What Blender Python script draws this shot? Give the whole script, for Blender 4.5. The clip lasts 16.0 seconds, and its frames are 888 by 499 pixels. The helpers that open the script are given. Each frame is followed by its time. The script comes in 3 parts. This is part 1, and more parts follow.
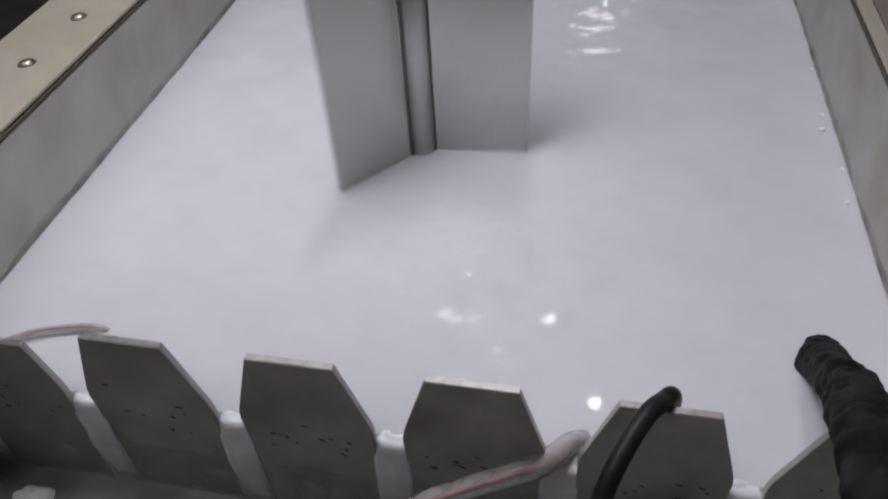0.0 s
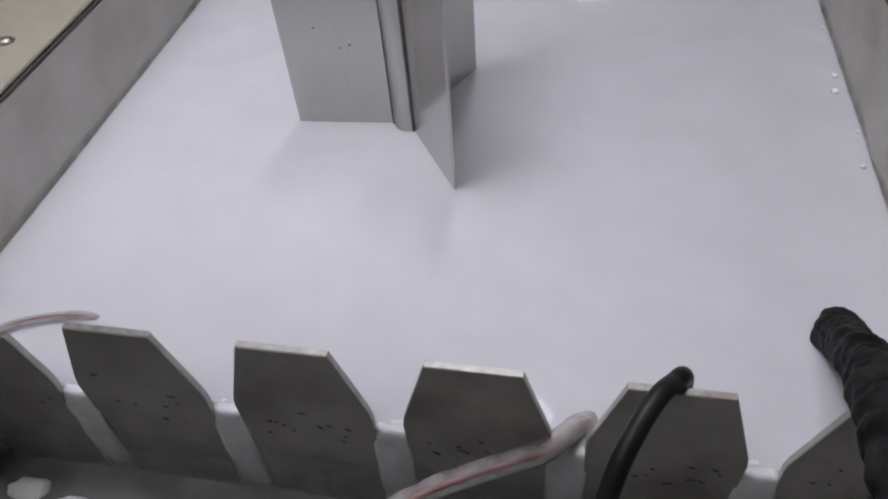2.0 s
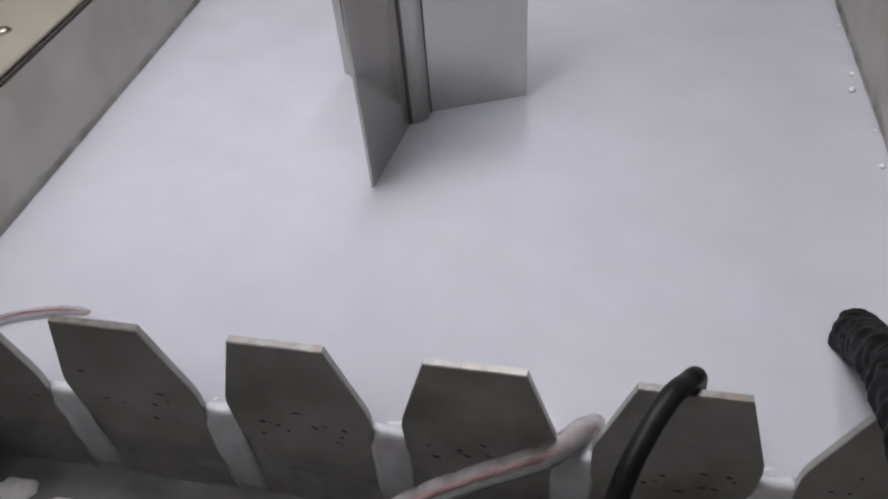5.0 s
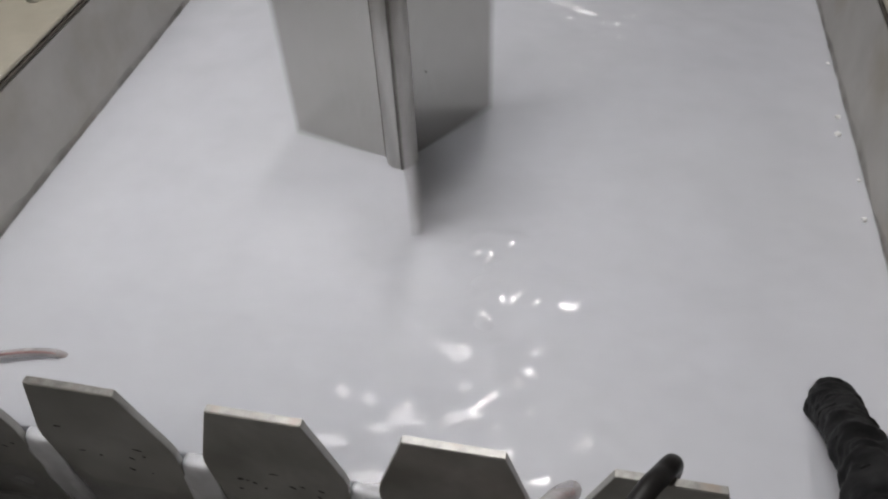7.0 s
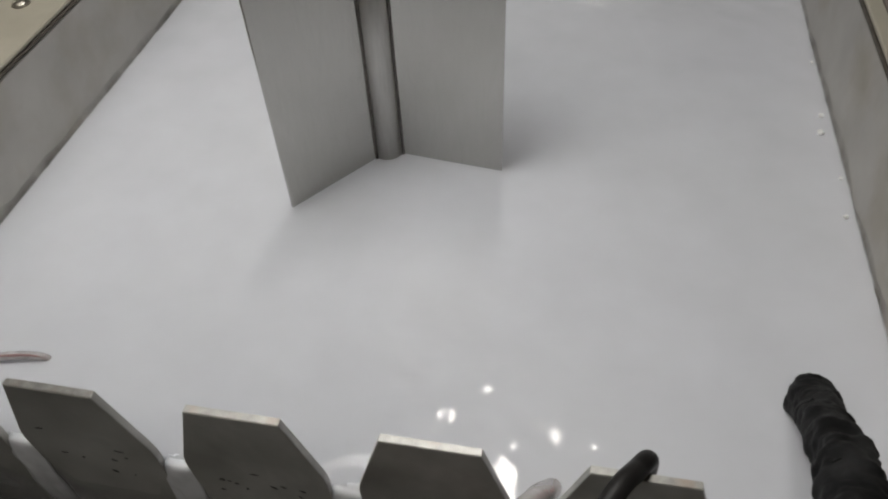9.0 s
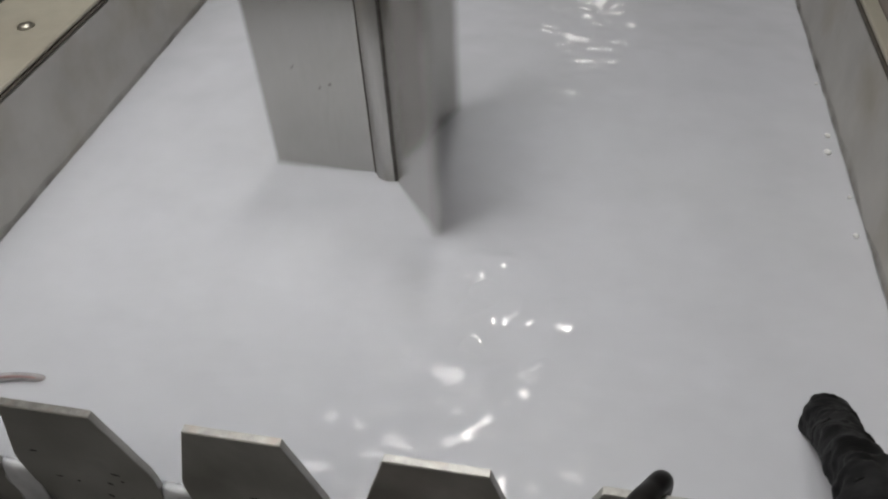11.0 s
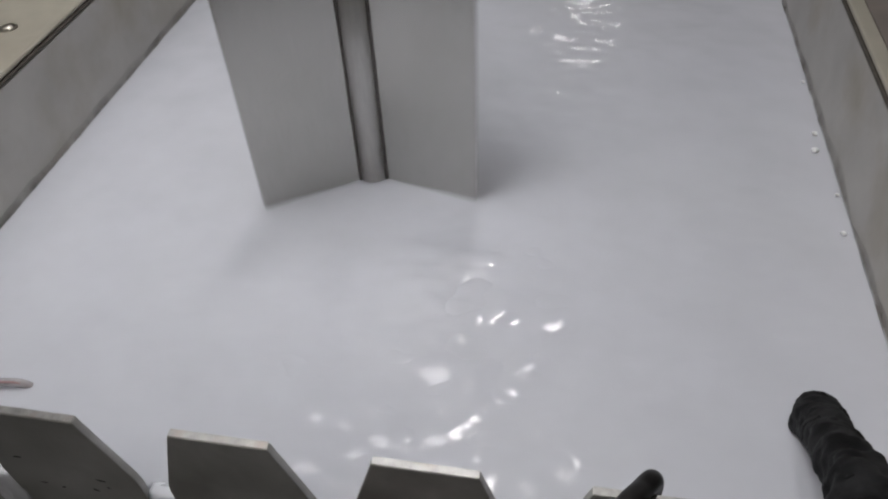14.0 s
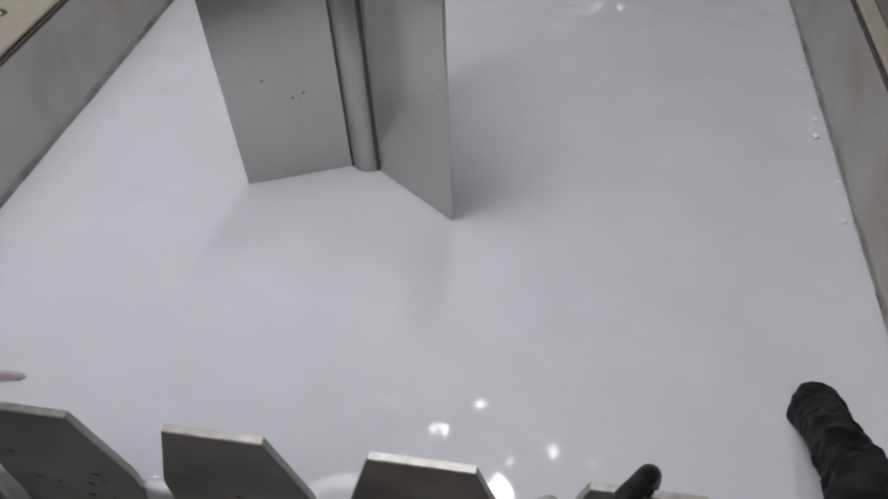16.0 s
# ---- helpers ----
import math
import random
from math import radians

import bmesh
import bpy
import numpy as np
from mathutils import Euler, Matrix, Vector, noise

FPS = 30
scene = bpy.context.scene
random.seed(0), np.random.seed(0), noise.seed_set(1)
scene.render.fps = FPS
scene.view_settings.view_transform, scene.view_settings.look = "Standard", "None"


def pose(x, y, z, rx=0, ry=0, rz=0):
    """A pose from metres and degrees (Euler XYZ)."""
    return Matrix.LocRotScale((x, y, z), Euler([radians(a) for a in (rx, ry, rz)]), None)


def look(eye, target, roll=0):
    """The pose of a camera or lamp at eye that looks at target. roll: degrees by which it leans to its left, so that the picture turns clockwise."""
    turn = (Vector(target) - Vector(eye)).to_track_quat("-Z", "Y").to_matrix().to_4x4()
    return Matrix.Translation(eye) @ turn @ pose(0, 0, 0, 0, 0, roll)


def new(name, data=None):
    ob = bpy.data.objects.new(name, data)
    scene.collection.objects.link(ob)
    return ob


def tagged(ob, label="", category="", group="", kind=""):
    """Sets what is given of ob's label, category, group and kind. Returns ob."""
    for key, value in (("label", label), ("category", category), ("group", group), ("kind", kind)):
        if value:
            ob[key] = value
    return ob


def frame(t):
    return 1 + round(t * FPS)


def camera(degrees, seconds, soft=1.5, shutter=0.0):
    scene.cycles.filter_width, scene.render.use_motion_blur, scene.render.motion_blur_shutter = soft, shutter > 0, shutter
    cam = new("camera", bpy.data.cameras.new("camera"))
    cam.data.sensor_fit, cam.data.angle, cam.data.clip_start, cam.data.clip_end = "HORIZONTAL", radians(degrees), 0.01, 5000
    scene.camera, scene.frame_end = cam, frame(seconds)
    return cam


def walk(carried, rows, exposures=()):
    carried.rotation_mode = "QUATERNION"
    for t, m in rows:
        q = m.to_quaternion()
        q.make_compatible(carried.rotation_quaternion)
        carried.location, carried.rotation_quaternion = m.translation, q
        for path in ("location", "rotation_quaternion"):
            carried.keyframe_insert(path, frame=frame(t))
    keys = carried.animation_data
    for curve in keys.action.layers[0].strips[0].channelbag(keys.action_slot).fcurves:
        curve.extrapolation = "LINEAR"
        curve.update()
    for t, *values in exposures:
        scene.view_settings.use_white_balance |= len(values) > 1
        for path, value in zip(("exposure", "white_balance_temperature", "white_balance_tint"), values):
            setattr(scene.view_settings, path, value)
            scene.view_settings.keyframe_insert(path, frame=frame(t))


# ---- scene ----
cam = camera(60.89, 16.0, soft=2.1, shutter=0.3)
PATH = (
    (0.0, pose(0.2012, -0.1722, 0.2921, 46.28, 2.58, 10.62)),
    (0.5, pose(0.2008, -0.1741, 0.2862, 47.69, 3.24, 9.38)),
    (1.0, pose(0.2013, -0.1711, 0.2788, 47.49, 3.43, 10.06)),
    (1.5, pose(0.2016, -0.1670, 0.2793, 45.54, 3.28, 10.29)),
    (2.0, pose(0.2015, -0.1592, 0.2833, 44.08, 3.78, 9.97)),
    (2.5, pose(0.1935, -0.1586, 0.2799, 44.01, 3.86, 10.44)),
    (3.0, pose(0.1979, -0.1542, 0.2777, 43.98, 4.08, 10.34)),
    (3.5, pose(0.1996, -0.1605, 0.2733, 45.61, 4.03, 10.47)),
    (4.0, pose(0.2018, -0.1546, 0.2765, 44.29, 4.15, 10.28)),
    (6.3, pose(0.2011, -0.1549, 0.2594, 45.59, 1.96, 11.42)),
    (6.5, pose(0.1941, -0.1378, 0.2788, 42.90, 1.50, 11.19)),
    (7.0, pose(0.1977, -0.1258, 0.2948, 42.65, 1.86, 10.85)),
    (7.5, pose(0.2030, -0.1260, 0.2872, 44.10, 2.50, 11.58)),
    (8.0, pose(0.1991, -0.1247, 0.2943, 42.93, 0.86, 10.09)),
    (8.5, pose(0.2061, -0.1289, 0.2908, 43.55, 2.02, 10.43)),
    (9.0, pose(0.2069, -0.1265, 0.2944, 42.94, 2.19, 10.52)),
    (11.5, pose(0.2046, -0.1274, 0.2852, 45.58, 2.37, 10.40)),
    (12.0, pose(0.2054, -0.1246, 0.2861, 44.73, 2.20, 9.45)),
    (12.5, pose(0.2044, -0.1207, 0.2905, 43.83, 2.21, 9.52)),
    (13.0, pose(0.2041, -0.1202, 0.2888, 43.54, 2.68, 10.07)),
    (13.5, pose(0.2078, -0.1195, 0.2849, 44.37, 2.86, 10.28)),
    (14.0, pose(0.2057, -0.1261, 0.2843, 45.40, 2.13, 9.72)),
    (14.5, pose(0.2036, -0.1210, 0.2880, 44.00, 2.18, 9.84)),
    (15.0, pose(0.2046, -0.1297, 0.2772, 46.43, 2.61, 9.69)),
    (15.5, pose(0.1956, -0.1243, 0.2857, 44.18, 1.13, 8.99)),
    (16.0, pose(0.2057, -0.1208, 0.2844, 44.03, 2.15, 9.53)),
)
walk(cam, PATH, ((0, -0.11, 6350, 16), (3.5, -0.03, 6320, 17), (7.0, -0.15, 6650, 11), (9.0, -0.22, 6850, 8), (12.5, -0.28, 6600, 10), (16.0, -0.26, 6460, 13)))

# ---- light ----
world = bpy.data.worlds.new("world")
scene.world = world
world.use_nodes = True
world.node_tree.nodes["Background"].inputs["Color"].default_value = (0.75, 0.78, 0.85, 1)
world.node_tree.nodes["Background"].inputs["Strength"].default_value = 0.05


def area_lamp(name, eye, target, sx, sy, watts, colour):
    data = bpy.data.lights.new(name, "AREA")
    data.shape, data.size, data.size_y, data.energy, data.color = "RECTANGLE", sx, sy, watts, colour
    ob = new(name, data)
    ob.matrix_world = look(eye, target)
    return ob


# an added panel over the tank, the twin tubes ahead, an added ceiling fill
area_lamp("added_panel_light", (0.036, 0.148, 0.552), (0.036, 0.148, 0), 0.19, 0.19, 1.66, (0.97, 0.98, 1.0))
for x in (0.07, 0.13):
    area_lamp("tube_light", (x, 0.82, 1.988), (x, 0.82, 0), 0.036, 0.36, 4.0, (1.0, 0.99, 0.97))
area_lamp("wall_lamp_light", (0.22, 2.52, 1.02), (0.2, 0.43, 0), 0.15, 0.07, 0.36, (1.0, 0.99, 0.97))
# assumed ceiling lamp, added as fill to soften the shadows
area_lamp("ceiling_fill_light", (-0.9, -0.6, 2.17), (-0.9, -0.6, 0), 1.15, 1.15, 12.0, (1.0, 0.97, 0.93))


# ---- materials ----
def material(name, colour, rough=0.5, metal=0.0, grain=60.0, vary=0.15, bump=0.1, stain=None, stain_scale=9.0,
             stain_at=(0.5, 0.7), streak=(1, 1, 1), spec=0.5, ior=1.45, rough_vary=0.08):
    """A surface with grain, slow stains and fine relief, in metres of the thing's own space."""
    m = bpy.data.materials.new(name)
    m.use_nodes = True
    nt = m.node_tree
    bs = nt.nodes["Principled BSDF"]
    link = nt.links.new
    tc = nt.nodes.new("ShaderNodeTexCoord")
    mp = nt.nodes.new("ShaderNodeMapping")
    mp.inputs["Scale"].default_value = streak
    link(tc.outputs["Object"], mp.inputs["Vector"])
    n1 = nt.nodes.new("ShaderNodeTexNoise")
    n1.inputs["Scale"].default_value, n1.inputs["Detail"].default_value = grain, 6
    link(mp.outputs["Vector"], n1.inputs["Vector"])
    n2 = nt.nodes.new("ShaderNodeTexNoise")
    n2.inputs["Scale"].default_value, n2.inputs["Detail"].default_value = stain_scale, 4
    link(tc.outputs["Object"], n2.inputs["Vector"])
    r1 = nt.nodes.new("ShaderNodeValToRGB")
    lo = [c * (1 - vary) for c in colour]
    hi = [min(1, c * (1 + vary)) for c in colour]
    r1.color_ramp.elements[0].position, r1.color_ramp.elements[1].position = 0.3, 0.7
    r1.color_ramp.elements[0].color, r1.color_ramp.elements[1].color = (*lo, 1), (*hi, 1)
    link(n1.outputs["Fac"], r1.inputs["Fac"])
    out = r1.outputs["Color"]
    if stain:
        r2 = nt.nodes.new("ShaderNodeValToRGB")
        r2.color_ramp.elements[0].position, r2.color_ramp.elements[1].position = stain_at
        link(n2.outputs["Fac"], r2.inputs["Fac"])
        mx = nt.nodes.new("ShaderNodeMix")
        mx.data_type = "RGBA"
        link(r2.outputs["Color"], mx.inputs["Factor"])
        link(out, mx.inputs["A"])
        mx.inputs["B"].default_value = (*stain, 1)
        out = mx.outputs["Result"]
    link(out, bs.inputs["Base Color"])
    mr = nt.nodes.new("ShaderNodeMapRange")
    mr.inputs["To Min"].default_value, mr.inputs["To Max"].default_value = max(0.02, rough - rough_vary), min(1, rough + rough_vary)
    link(n2.outputs["Fac"], mr.inputs["Value"])
    link(mr.outputs["Result"], bs.inputs["Roughness"])
    bs.inputs["Metallic"].default_value = metal
    bs.inputs["IOR"].default_value = ior
    bs.inputs["Specular IOR Level"].default_value = spec
    if bump:
        bp = nt.nodes.new("ShaderNodeBump")
        bp.inputs["Strength"].default_value, bp.inputs["Distance"].default_value = bump, 0.002
        link(n1.outputs["Fac"], bp.inputs["Height"])
        link(bp.outputs["Normal"], bs.inputs["Normal"])
    return m


STEEL = material("brushed_steel", (0.50, 0.487, 0.467), 0.20, 1.0, 120, 0.03, 0.010, (0.47, 0.455, 0.43), 14, (0.5, 0.75), (6, 6, 0.6), rough_vary=0.05)
PIPE = material("dull_steel_pipe", (0.55, 0.54, 0.52), 0.42, 0.9, 120, 0.06, 0.03, (0.46, 0.44, 0.41), 14, (0.5, 0.75), (6, 6, 0.6))
TOOTH = material("dull_steel", (0.45, 0.44, 0.415), 0.36, 0.55, 90, 0.10, 0.04, (0.30, 0.29, 0.265), 22, (0.45, 0.7))
EDGE = material("cut_steel_edge", (0.37, 0.36, 0.345), 0.45, 0.8, 300, 0.2, 0.1, (0.40, 0.33, 0.28), 60, (0.5, 0.7))
WALL = material("filmed_steel_wall", (0.475, 0.46, 0.435), 0.5, 0.2, 25, 0.10, 0.03, (0.37, 0.335, 0.275), 17, (0.5, 0.75))
FLANGE = material("beige_painted_metal", (0.40, 0.37, 0.305), 0.5, 0.0, 70, 0.06, 0.05, (0.34, 0.305, 0.245), 12, (0.5, 0.8))
BROWN = material("brown_board", (0.21, 0.18, 0.16), 0.6, 0.0, 60, 0.12, 0.06, (0.15, 0.13, 0.12), 15, (0.5, 0.8))
RIM_STRIP = material("dark_rim_strip", (0.075, 0.066, 0.055), 0.7, 0.0, 150, 0.25, 0.1)
WELD = material("dark_weld_seam", (0.13, 0.12, 0.11), 0.35, 0.8, 300, 0.3, 0.2)
FILM = material("thin_milky_flow", (0.88, 0.89, 0.93), 0.08, 0.0, 60, 0.03, 0.03, (0.80, 0.805, 0.84), 40, (0.4, 0.75), ior=1.33)


def half_clear(m, low, high, scale, fall=None):
    """Lets a thin film be partly seen through, in patches; fall: heights between which it thins out to nothing."""
    nt = m.node_tree
    bs, out = nt.nodes["Principled BSDF"], nt.nodes["Material Output"]
    tc, n1, mr = nt.nodes.new("ShaderNodeTexCoord"), nt.nodes.new("ShaderNodeTexNoise"), nt.nodes.new("ShaderNodeMapRange")
    clear, mix = nt.nodes.new("ShaderNodeBsdfTransparent"), nt.nodes.new("ShaderNodeMixShader")
    n1.inputs["Scale"].default_value, n1.inputs["Detail"].default_value = scale, 4
    mr.inputs["From Min"].default_value, mr.inputs["From Max"].default_value = 0.3, 0.7
    mr.inputs["To Min"].default_value, mr.inputs["To Max"].default_value = low, high
    nt.links.new(tc.outputs["Object"], n1.inputs["Vector"])
    nt.links.new(n1.outputs["Fac"], mr.inputs["Value"])
    amount = mr.outputs["Result"]
    if fall:
        xyz, thin, both = nt.nodes.new("ShaderNodeSeparateXYZ"), nt.nodes.new("ShaderNodeMapRange"), nt.nodes.new("ShaderNodeMath")
        nt.links.new(tc.outputs["Object"], xyz.inputs[0])
        nt.links.new(xyz.outputs["Z"], thin.inputs["Value"])
        thin.inputs["From Min"].default_value, thin.inputs["From Max"].default_value = fall
        both.operation = "MULTIPLY"
        nt.links.new(amount, both.inputs[0])
        nt.links.new(thin.outputs["Result"], both.inputs[1])
        both.use_clamp = True
        amount = both.outputs[0]
    nt.links.new(amount, mix.inputs["Fac"])
    nt.links.new(clear.outputs[0], mix.inputs[1])
    nt.links.new(bs.outputs[0], mix.inputs[2])
    nt.links.new(mix.outputs[0], out.inputs["Surface"])


half_clear(FILM, 0.85, 1.15, 70, (-0.074, -0.016))


def murky(name, low, high, gloss):
    """A cloudy sheet of the bath that lets some of what lies under it through; gloss: with the shine of the open surface."""
    m = bpy.data.materials.new(name)
    m.use_nodes = True
    nt = m.node_tree
    nt.nodes.remove(nt.nodes["Principled BSDF"])
    out = nt.nodes["Material Output"]
    link = nt.links.new
    tc, cloud, amount = nt.nodes.new("ShaderNodeTexCoord"), nt.nodes.new("ShaderNodeTexNoise"), nt.nodes.new("ShaderNodeMapRange")
    tone, ramp = nt.nodes.new("ShaderNodeTexNoise"), nt.nodes.new("ShaderNodeValToRGB")
    clear, body, mix = nt.nodes.new("ShaderNodeBsdfTransparent"), nt.nodes.new("ShaderNodeBsdfDiffuse"), nt.nodes.new("ShaderNodeMixShader")
    cloud.inputs["Scale"].default_value, cloud.inputs["Detail"].default_value = 26, 3
    tone.inputs["Scale"].default_value, tone.inputs["Detail"].default_value = 7, 3
    amount.inputs["From Min"].default_value, amount.inputs["From Max"].default_value = 0.3, 0.7
    amount.inputs["To Min"].default_value, amount.inputs["To Max"].default_value = low, high
    ramp.color_ramp.elements[0].position, ramp.color_ramp.elements[1].position = 0.35, 0.7
    ramp.color_ramp.elements[0].color, ramp.color_ramp.elements[1].color = (0.915, 0.925, 0.985, 1), (0.905, 0.915, 0.965, 1)
    for n in (cloud, tone):
        link(tc.outputs["Object"], n.inputs["Vector"])
    link(cloud.outputs["Fac"], amount.inputs["Value"])
    link(tone.outputs["Fac"], ramp.inputs["Fac"])
    link(ramp.outputs["Color"], body.inputs["Color"])
    link(amount.outputs["Result"], mix.inputs["Fac"])
    link(clear.outputs[0], mix.inputs[1])
    link(body.outputs[0], mix.inputs[2])
    top = mix.outputs[0]
    if gloss:
        shine, edge, both = nt.nodes.new("ShaderNodeBsdfGlossy"), nt.nodes.new("ShaderNodeFresnel"), nt.nodes.new("ShaderNodeMixShader")
        shine.inputs["Roughness"].default_value, edge.inputs["IOR"].default_value = 0.085, 1.36
        link(edge.outputs[0], both.inputs["Fac"])
        link(top, both.inputs[1])
        link(shine.outputs[0], both.inputs[2])
        top = both.outputs[0]
    link(top, out.inputs["Surface"])
    return m


SURFACE = murky("milky_surface", 0.53, 0.57, True)
CLOUD = murky("milky_cloud", 0.42, 0.48, False)
DEPTH = murky("milky_depth", 1.0, 1.0, False)
CURTAIN = material("grey_liquid_film", (0.55, 0.55, 0.57), 0.2, 0.0, 60, 0.15, 0.05, (0.42, 0.42, 0.43), 40, (0.4, 0.7), ior=1.33)
WET = material("wet_grey_film", (0.46, 0.46, 0.47), 0.25, 0.0, 60, 0.15, 0.05, (0.36, 0.36, 0.37), 30, (0.4, 0.7), ior=1.33)
half_clear(WET, 0.22, 0.65, 40, (-0.016, -0.044))
POOL = material("murky_overflow_water", (0.22, 0.22, 0.22), 0.08, 0.0, 40, 0.2, 0.03, (0.15, 0.15, 0.146), 20, (0.55, 0.8), ior=1.33)
FOAM_GLINT = material("white_foam_and_glint", (0.88, 0.88, 0.88), 0.4, 0.0, 200, 0.06, 0.1)
RUBBER = material("black_cable_rubber", (0.012, 0.011, 0.011), 0.45, 0.0, 200, 0.3, 0.05, (0.022, 0.02, 0.02), 50, (0.5, 0.8), spec=0.35)
TAPE = material("wrinkled_black_tape", (0.007, 0.007, 0.0075), 0.6, 0.0, 90, 0.5, 0.5, (0.026, 0.026, 0.027), 55, (0.50, 0.70), spec=0.2)
SLEEVE = material("cloudy_plastic_sleeve", (0.60, 0.57, 0.57), 0.22, 0.0, 160, 0.15, 0.12, (0.48, 0.42, 0.42), 60, (0.45, 0.7))
half_clear(SLEEVE, 0.35, 0.62, 90)
RED = material("faded_red_wire", (0.33, 0.20, 0.20), 0.4, 0.0, 120, 0.2, 0.05, (0.45, 0.3, 0.28), 60, (0.5, 0.8))
GREY_WIRE = material("grey_wire", (0.42, 0.47, 0.45), 0.4, 0.0, 120, 0.15, 0.05)
SCREW = material("zinc_screw", (0.5, 0.47, 0.41), 0.42, 1.0, 200, 0.15, 0.05)
SPECK = material("dark_residue", (0.085, 0.08, 0.072), 0.6, 0.0, 300, 0.3, 0.1)
PLASTER = material("room_plaster", (0.55, 0.54, 0.52), 0.8, 0.0, 8, 0.06, 0.05, (0.48, 0.47, 0.45), 2)
CONCRETE = material("dark_concrete_floor", (0.12, 0.115, 0.11), 0.7, 0.0, 10, 0.15, 0.1, (0.09, 0.085, 0.08), 3)
DARK_BAND = material("waterline_band", (0.17, 0.155, 0.135), 0.4, 0.0, 80, 0.25, 0.1, (0.26, 0.24, 0.21), 40, (0.45, 0.7))
half_clear(DARK_BAND, 0.1, 0.8, 45, (0.009, -0.001))
LAMP_BODY = material("white_lamp_housing", (0.75, 0.75, 0.74), 0.4, 0.0, 50, 0.03, 0.02)

# ---- shapes ----
def part(name, bm, mat, parent=None, label="", smooth=False):
    me = bpy.data.meshes.new(name)
    bm.normal_update()
    bm.to_mesh(me)
    bm.free()
    me.materials.append(mat)
    if smooth:
        for p in me.polygons:
            p.use_smooth = True
    ob = new(name, me)
    if parent:
        ob.parent = parent
    if label:
        ob["label"] = label
    return ob


def box(x0, y0, z0, x1, y1, z1, bevel=0.0, segs=2, bm=None):
    own = bmesh.new()
    made = bmesh.ops.create_cube(own, size=1)
    for v in made["verts"]:
        v.co = Vector(((x0 + x1) / 2 + v.co.x * (x1 - x0), (y0 + y1) / 2 + v.co.y * (y1 - y0), (z0 + z1) / 2 + v.co.z * (z1 - z0)))
    if bevel:
        bmesh.ops.bevel(own, geom=own.edges[:], offset=bevel, segments=segs, profile=0.5, affect="EDGES")
    if bm is None:
        return own
    me = bpy.data.meshes.new("joined")
    own.to_mesh(me)
    own.free()
    bm.from_mesh(me)
    bpy.data.meshes.remove(me)
    return bm


def extrude_outline(points, y0, y1, bevel=0.0):
    """A plate with the outline points (x, z), from y0 to y1."""
    bm = bmesh.new()
    a = [bm.verts.new((x, y0, z)) for x, z in points]
    b = [bm.verts.new((x, y1, z)) for x, z in points]
    bm.faces.new(a)
    bm.faces.new(b[::-1])
    n = len(points)
    for i in range(n):
        j = (i + 1) % n
        bm.faces.new((a[j], a[i], b[i], b[j]))
    bmesh.ops.recalc_face_normals(bm, faces=bm.faces[:])
    if bevel:
        bmesh.ops.bevel(bm, geom=bm.edges[:], offset=bevel, segments=2, profile=0.5, affect="EDGES")
    return bm


def spline(points, steps):
    """A smooth line through the points (Catmull-Rom)."""
    pts = [Vector(p) for p in points]
    pts = [pts[0] * 2 - pts[1], *pts, pts[-1] * 2 - pts[-2]]
    line = []
    for i in range(1, len(pts) - 2):
        p0, p1, p2, p3 = pts[i - 1:i + 3]
        for k in range(steps):
            t = k / steps
            line.append(0.5 * (2 * p1 + (p2 - p0) * t + (2 * p0 - 5 * p1 + 4 * p2 - p3) * t * t + (3 * p1 - p0 - 3 * p2 + p3) * t ** 3))
    line.append(pts[-2].copy())
    return line


def tube(points, radius, sides=14, steps=10, rough=0.0, seed=0.0, freq=60.0, taper=None):
    """A round tube along a smooth line; rough: how far its skin wrinkles, in metres."""
    line = spline(points, steps)
    bm = bmesh.new()
    rings = []
    side = Vector((1, 0, 0))
    for i, p in enumerate(line):
        way = (line[min(i + 1, len(line) - 1)] - line[max(i - 1, 0)]).normalized()
        side = (side - way * side.dot(way)).normalized()
        up = way.cross(side)
        r = radius * (taper(i / (len(line) - 1)) if taper else 1)
        ring = []
        for k in range(sides):
            a = 2 * math.pi * k / sides
            d = side * math.cos(a) + up * math.sin(a)
            q = p + d * r
            if rough:
                q = p + d * (r + rough * (noise.noise(Vector((q.x + seed, q.y * 0.8, q.z * 0.8)) * freq) + 0.5 * noise.noise(Vector((q.x, q.y * 0.8, q.z * 0.8)) * freq * 2.7)))
            ring.append(bm.verts.new(q))
        rings.append(ring)
    for a, b in zip(rings, rings[1:]):
        for k in range(sides):
            bm.faces.new((a[k], a[(k + 1) % sides], b[(k + 1) % sides], b[k]))
    for ring in (rings[0][::-1], rings[-1]):
        bm.faces.new(ring)
    bmesh.ops.recalc_face_normals(bm, faces=bm.faces[:])
    return bm


# ---- the tank ----
XL, XR = -0.1078, 0.3618          # inner faces of the long walls
TOP = 0.0615                      # wall top over the liquid level, which is z = 0
Y_END = 0.80
FLOOR_Z = -0.16


def side_wall(name, x, out, label):
    """A long tank wall; out is -1 or 1, away from the liquid."""
    wall = tagged(new(name), label, "tank wall", "", "structure")
    part("wall_sheet", box(*sorted((x, x + out * 0.004))[:1], -0.30, FLOOR_Z, sorted((x, x + out * 0.004))[1], Y_END, TOP, 0.0008), WALL, wall)
    return wall


